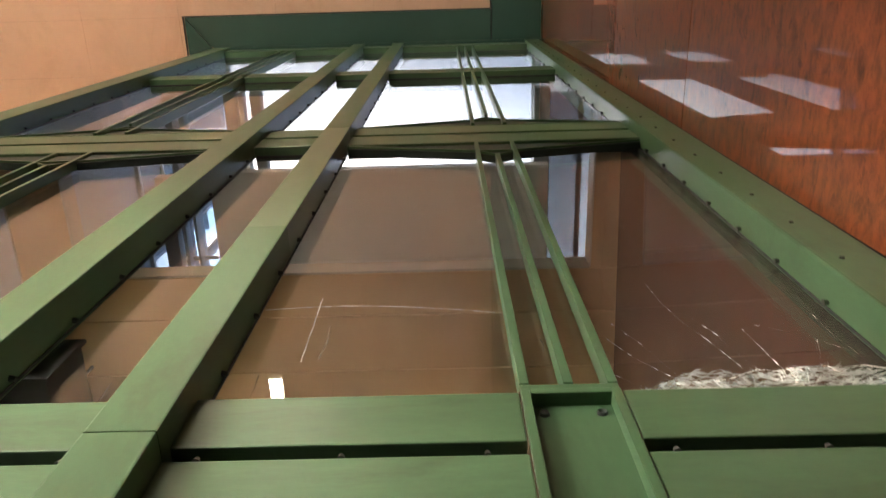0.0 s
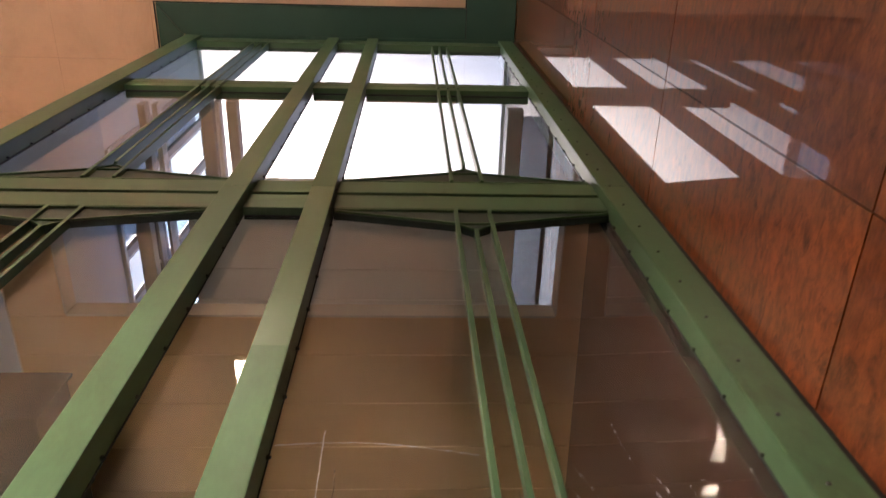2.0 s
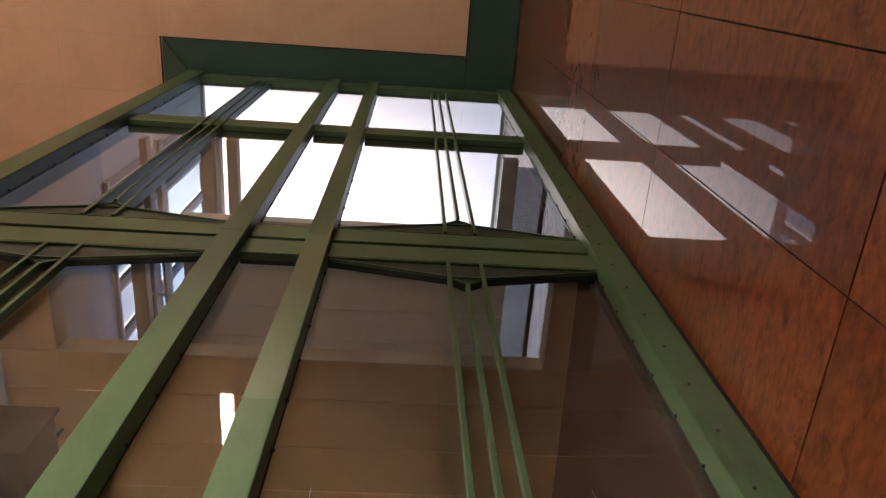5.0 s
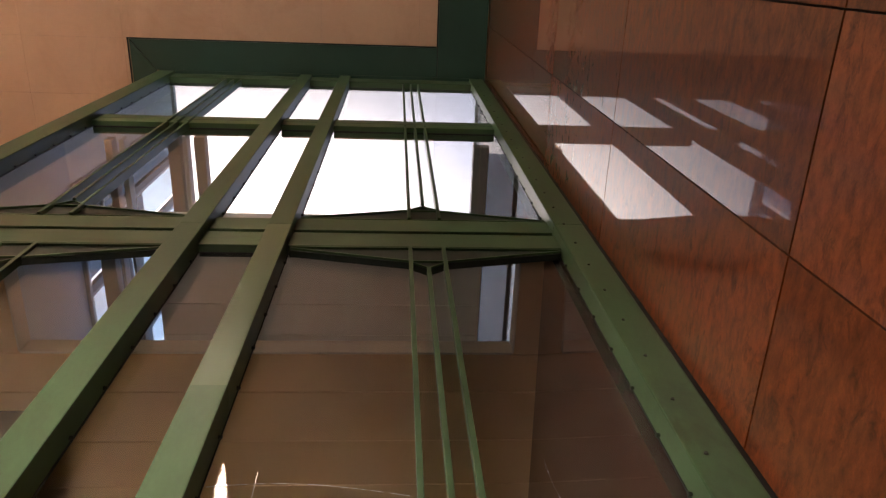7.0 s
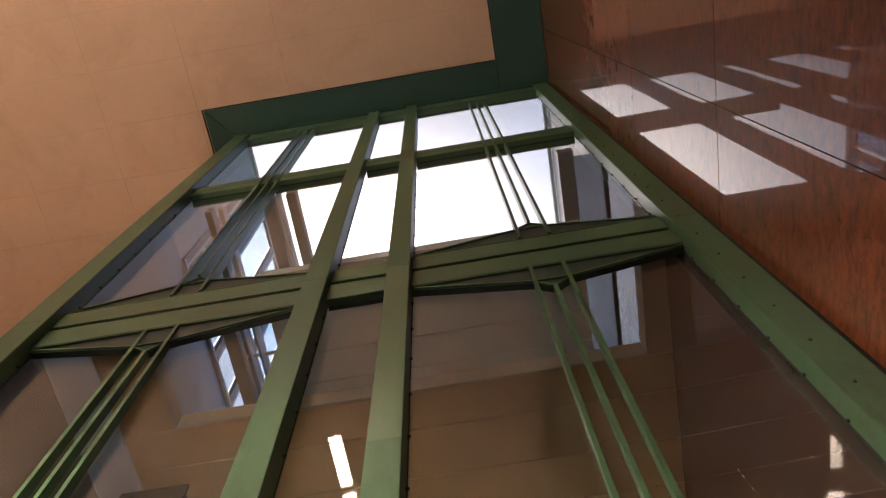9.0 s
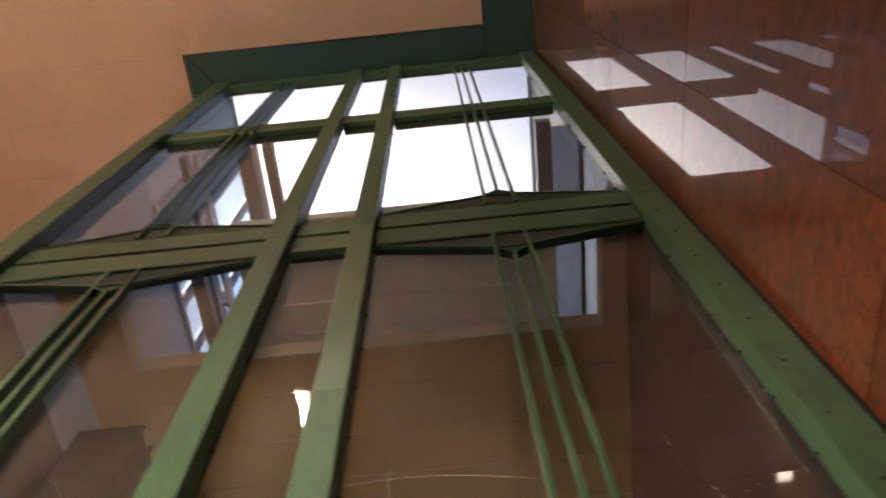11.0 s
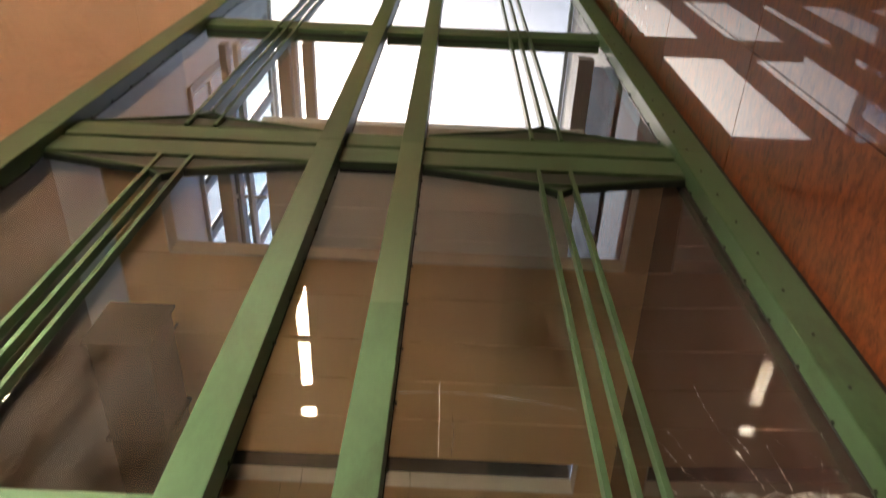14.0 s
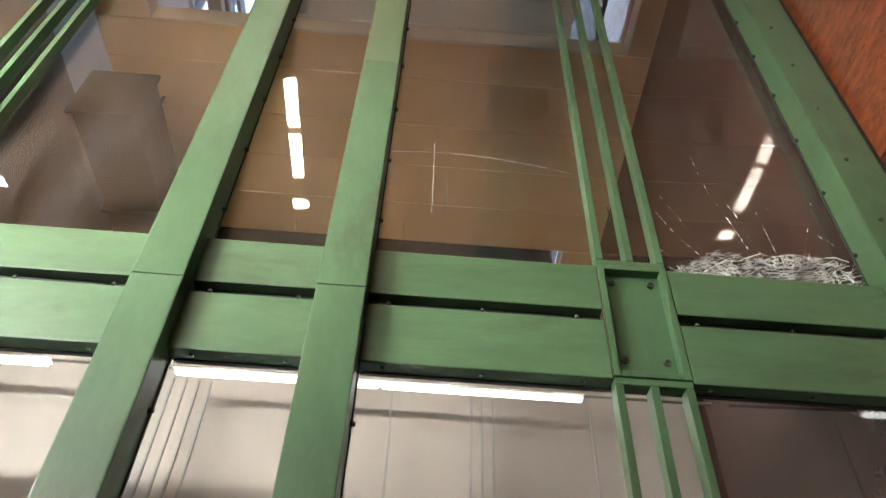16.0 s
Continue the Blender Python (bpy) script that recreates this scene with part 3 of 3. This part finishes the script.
def edge_fill_lamp(x):
    ob = thing("canopy_lamp", "added unseen strip lamp that lights the lower frame", "strip lamp", "lamps on the canopy edge", at=(x, -2.05, 3.001))
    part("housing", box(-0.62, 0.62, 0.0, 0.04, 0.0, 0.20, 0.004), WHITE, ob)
    part("diffuser", box(-0.60, 0.60, 0.0405, 0.06, 0.04, 0.18, 0.004), CANOPY_FILL, ob)
    # Visor added to keep this light off the upper frame.
    part("visor", box(-0.64, 0.64, 0.041, 0.255, 0.205, 0.22, 0.003), DARKWALL, ob, "added visor that cuts the lamp's upward light")
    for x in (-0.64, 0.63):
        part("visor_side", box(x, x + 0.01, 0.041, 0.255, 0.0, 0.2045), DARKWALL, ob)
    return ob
e0 = edge_fill_lamp(-4.1)
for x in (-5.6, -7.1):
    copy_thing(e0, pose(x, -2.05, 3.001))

# Fill lamps added far behind: they light front faces and spare the undersides.
def wall_lamp(x):
    ob = thing("wall_lamp", "added unseen wall lamp that lights the frame's front", "wall lamp", "lamps on the end wall", at=(x, -12.0, 6.5))
    part("housing", box(-0.80, 0.80, 0.0, 0.06, -0.34, 0.34, 0.006), WHITE, ob)
    part("diffuser", box(-0.75, 0.75, 0.0605, 0.075, -0.30, 0.30, 0.004), WALL_FILL, ob)
    return ob
w0 = wall_lamp(-5.6)
for x in (-8.2, -10.8):
    copy_thing(w0, pose(x, -12.0, 6.5))

# ---- screws of the frame ----
bm = bmesh.new()
bmesh.ops.create_cone(bm, cap_ends=True, segments=8, radius1=0.011, radius2=0.007, depth=0.008)
bmesh.ops.rotate(bm, verts=bm.verts, matrix=Matrix.Rotation(radians(90), 3, 'X'))
SCREW = mesh_of("screw", bm, DARKSTEEL)
bm = bmesh.new()
bmesh.ops.create_cone(bm, cap_ends=True, segments=10, radius1=0.014, radius2=0.011, depth=0.010)
bmesh.ops.rotate(bm, verts=bm.verts, matrix=Matrix.Rotation(radians(90), 3, 'X'))
inner = bmesh.ops.inset_region(bm, faces=[f for f in bm.faces if len(f.verts) > 4 and f.normal.y < -0.9], thickness=0.005, depth=-0.005)
BOLT = mesh_of("bolt", bm, DARKSTEEL)
bm = bmesh.new()
bmesh.ops.create_cone(bm, cap_ends=True, segments=8, radius1=0.010, radius2=0.006, depth=0.014)
DOME = mesh_of("screw", bm, STEEL)
bm = bmesh.new()
bmesh.ops.create_cone(bm, cap_ends=True, segments=8, radius1=0.006, radius2=0.008, depth=0.008)
UNDER = mesh_of("screw", bm, GREEN)
bm = bmesh.new()
bmesh.ops.create_cone(bm, cap_ends=True, segments=8, radius1=0.012, radius2=0.007, depth=0.022)
bmesh.ops.rotate(bm, verts=bm.verts, matrix=Matrix.Rotation(radians(90), 3, 'Y'))
SIDE = mesh_of("screw", bm, DARKSTEEL)
z = 0.546
while z < 12.4:
    share("screw", SCREW, bay, 1.330, FRONT - 0.003, z)
    z += 0.3765
for i in (0, 2):
    b0, b1 = bar_x(i)
    for x in (b0 + 0.055, b1 - 0.055):
        for z in (2.50, 2.842):
            share("bolt", BOLT, bay, x, RAIL + 0.031, z)
for x in (-3.2, -2.85, -2.12, -1.79, -1.462, -1.14, -0.843, -0.538, -0.218, 0.104, 0.519, 0.85, 1.18):
    share("screw", DOME, bay, x, RAIL + 0.005, 2.648)
    share("screw", UNDER, bay, x, RAIL + 0.032, 2.398)
for z0, z1 in LEVELS:
    n = int((z1 - z0) / 0.36)
    for x0, x1 in BAYS:
        for k in range(n):
            z = z0 + 0.2 + k * (z1 - z0 - 0.4) / max(1, n - 1)
            share("screw", SIDE, bay, x0 + 0.006, GLZ - 0.022, z)
            share("screw", SIDE, bay, x1 - 0.006, GLZ - 0.022, z)

# ---- cracks, scratches and shattered glass ----
def strip_of(points, w, y, broken=0.0, seed=1):
    """A thin raised line through (x, z) points, hair-thin where broken."""
    rnd = random.Random(seed)
    mids = []
    for (xa, za), (xb, zb) in zip(points, points[1:]):
        n = max(1, int(math.hypot(xb - xa, zb - za) / 0.014))
        k = 1 / math.hypot(xb - xa, zb - za)
        for i in range(n):
            mids.append((xa + (xb - xa) * i / n + rnd.uniform(-1, 1) * 0.001, za + (zb - za) * i / n, -(zb - za) * k, (xb - xa) * k))
    mids.append((*points[-1], mids[-1][2], mids[-1][3]))
    bm = bmesh.new()
    rows = []
    for x, z, nx, nz in mids:
        h = w / 2 * (0.05 if rnd.random() < broken else rnd.uniform(0.45, 1.35))
        rows.append([bm.verts.new(p) for p in ((x - nx * h, y, z - nz * h), (x, y - h * 0.7, z), (x + nx * h, y, z + nz * h))])
    for a, b in zip(rows, rows[1:]):
        for q in ((0, 1), (1, 2), (2, 0)):
            bm.faces.new((a[q[0]], a[q[1]], b[q[1]], b[q[0]]))
    bmesh.ops.recalc_face_normals(bm, faces=bm.faces[:])
    return bm
cracked = thing("cracked_pane_corner", "shattered white corner and cracks in the glass pane", "broken glass", at=(0, 0, 0))
CR = [
    [(0.727, 3.70), (0.735, 3.56), (0.755, 3.42), (0.80, 3.27), (0.84, 3.10)],
    [(0.505, 3.50), (0.53, 3.41), (0.60, 3.24), (0.65, 3.06)],
    [(0.47, 3.36), (0.56, 3.16), (0.66, 3.02)],
    [(0.455, 3.10), (0.53, 3.02), (0.60, 2.95)],
    [(0.80, 3.42), (0.84, 3.30), (0.86, 3.16), (0.89, 3.05)],
    [(0.93, 3.33), (0.94, 3.20), (0.95, 3.06)],
    [(1.09, 3.32), (1.15, 3.22), (1.20, 3.16)],
    [(1.19, 3.42), (1.185, 3.28), (1.20, 3.14)],
    [(0.98, 3.36), (1.06, 3.31)],
    [(1.02, 3.02), (1.08, 3.14), (1.13, 3.27)],
]
# Cracks swell into white beads that imitate their glints.
for i, c in enumerate(CR):
    part("crack", strip_of(c, 0.0026, GLZ - 0.001, 0.84, i), SCRATCH_GLINT, cracked)
rnd = random.Random(7)
bm = bmesh.new()
for i in range(520):
    x = rnd.uniform(0.52, 1.225)
    top = 0.03 + 0.16 * min(1.0, (x - 0.5) / 0.22) ** 0.7 * (1 - 0.25 * abs(math.sin(x * 9)))
    z = 2.90 + top * rnd.random() ** 0.8
    a = rnd.gauss(0.25, 0.35) if rnd.random() < 0.6 else rnd.uniform(0, math.pi)
    ln, w = rnd.uniform(0.02, 0.11), rnd.uniform(0.0005, 0.0019)
    y = GLZ - 0.003 - rnd.random() * 0.028 * (1 - (z - 2.9) / 0.22)
    c, sn = math.cos(a), math.sin(a)
    ty = rnd.uniform(-0.008, 0.008)
    v = [bm.verts.new((x + dx * c - dz * sn, y + dy, z + dx * sn + dz * c)) for dx, dz, dy in ((-ln / 2, 0, -ty), (0, -w, 0), (ln / 2, 0, ty), (0, w, 0))]
    t = bm.verts.new((x, y - 0.004, z))
    for k in range(4):
        bm.faces.new((v[k], v[(k + 1) % 4], t))
    bm.faces.new(v[::-1])
part("crazed_glass", bm, SHARD, cracked, "heap of white crazed glass crumbs")
bm = strip_of([(0.53 + 0.7 * k / 14, 2.915 + 0.17 * math.sin(min(1, k / 9) * math.pi / 2) + 0.012 * math.sin(k * 2.1)) for k in range(15)], 0.004, GLZ - 0.002, 0.15, 5)
part("crack", bm, SCRATCH_GLINT, cracked)
scratched = thing("pane_scratches", "fine bright scratches and drip marks on the glass pane", "scratch", at=(0, 0, 0))
part("scratch", strip_of([(-0.42, 3.64), (-0.416, 3.42), (-0.413, 3.19)], 0.0026, GLZ - 0.001, 0.05, 2), SCRATCH_GLINT, scratched)
part("scratch", strip_of([(-0.60 + 0.775 * k / 16, 3.535 + 0.05 * math.sin((k + 2.5) / 18 * math.pi) - 0.0022 * k) for k in range(17)], 0.0030, GLZ - 0.001, 0.12, 3), SCRATCH_GLINT, scratched)
for x, z0, z1 in ((-0.36, 3.2, 3.42), (-0.52, 2.95, 3.12), (-0.30, 2.95, 3.06), (-0.93, 2.93, 3.1), (-1.0, 2.93, 3.02), (0.30, 3.2, 3.3)):
    part("scratch", strip_of([(x, z1), (x + 0.006, (z0 + z1) / 2), (x - 0.004, z0)], 0.0045, GLZ - 0.001, 0.1, int(100 * z1)), DRIP, scratched)

# ---- lobby rails behind the glass ----
rails = thing("lobby_rails", "thin dark vertical rods before the pale lobby wall", "rod", at=(0, 2.45, 0))
for x in (-1.76, -1.69, -1.62, -1.55, -0.55, -0.11, -0.05, 0.01, 0.55):
    part("rod", box(x - 0.008, x + 0.008, 0, 0.016, 0.0, 3.32, 0.003), RODS, rails)
# Glowing panel added for the brightness low in the lobby.
part("glow_panel", box(-2.5, 0.45, 0.10, 0.165, 0.3, 2.32), GLOW_PANEL, rails, "added glowing panel for the bright lower lobby")

# ---- granite slabs ----
SLAB_Y = [0.925] + [0.008 - 0.842 * k for k in range(0, 14)]
SLAB_Z = [0.0, 1.30, 3.615, 5.895, 7.92, 9.79, 11.6, CEIL - 0.035]
made = {}
for ya, yb in zip(SLAB_Y, SLAB_Y[1:]):
    for za, zb in zip(SLAB_Z, SLAB_Z[1:]):
        key = (round(ya - yb, 3), round(zb - za, 3))
        if key not in made:
            hy, hz = key[0] / 2 - 0.004, key[1] / 2 - 0.005
            made[key] = mesh_of("slab", box(0, 0.018, -hy, hy, -hz, hz), GRANITE)
        share("slab", made[key], wall_right, GRX, (ya + yb) / 2, (za + zb) / 2)
for za, zb in zip(SLAB_Z, SLAB_Z[1:]):
    part("slab", box(GRX, GRX + 0.018, 0.93, 5.0, za + 0.002, zb - 0.002), GRANITE, wall_right)

# ---- dark box behind the glass, added for the dark reflected shapes there ----
duct = thing("air_duct", "dark duct-like box added for dark reflected shapes", "air duct", at=(-2.90, 2.3, 5.50))
part("duct_body", box(-0.24, 0.24, 0, 3.0, 0, 0.50, 0.01), DUCT, duct)
for y in (0.0, 1.0, 2.0):
    part("flange", box(-0.27, 0.27, y, y + 0.03, -0.03, 0.53, 0.004), DUCT, duct)
for y in (0.3, 2.3):
    part("hanger", box(-0.20, -0.18, y, y + 0.02, 0.501, 0.679), DUCT, duct)
    part("hanger", box(0.18, 0.20, y, y + 0.02, 0.501, 0.679), DUCT, duct)
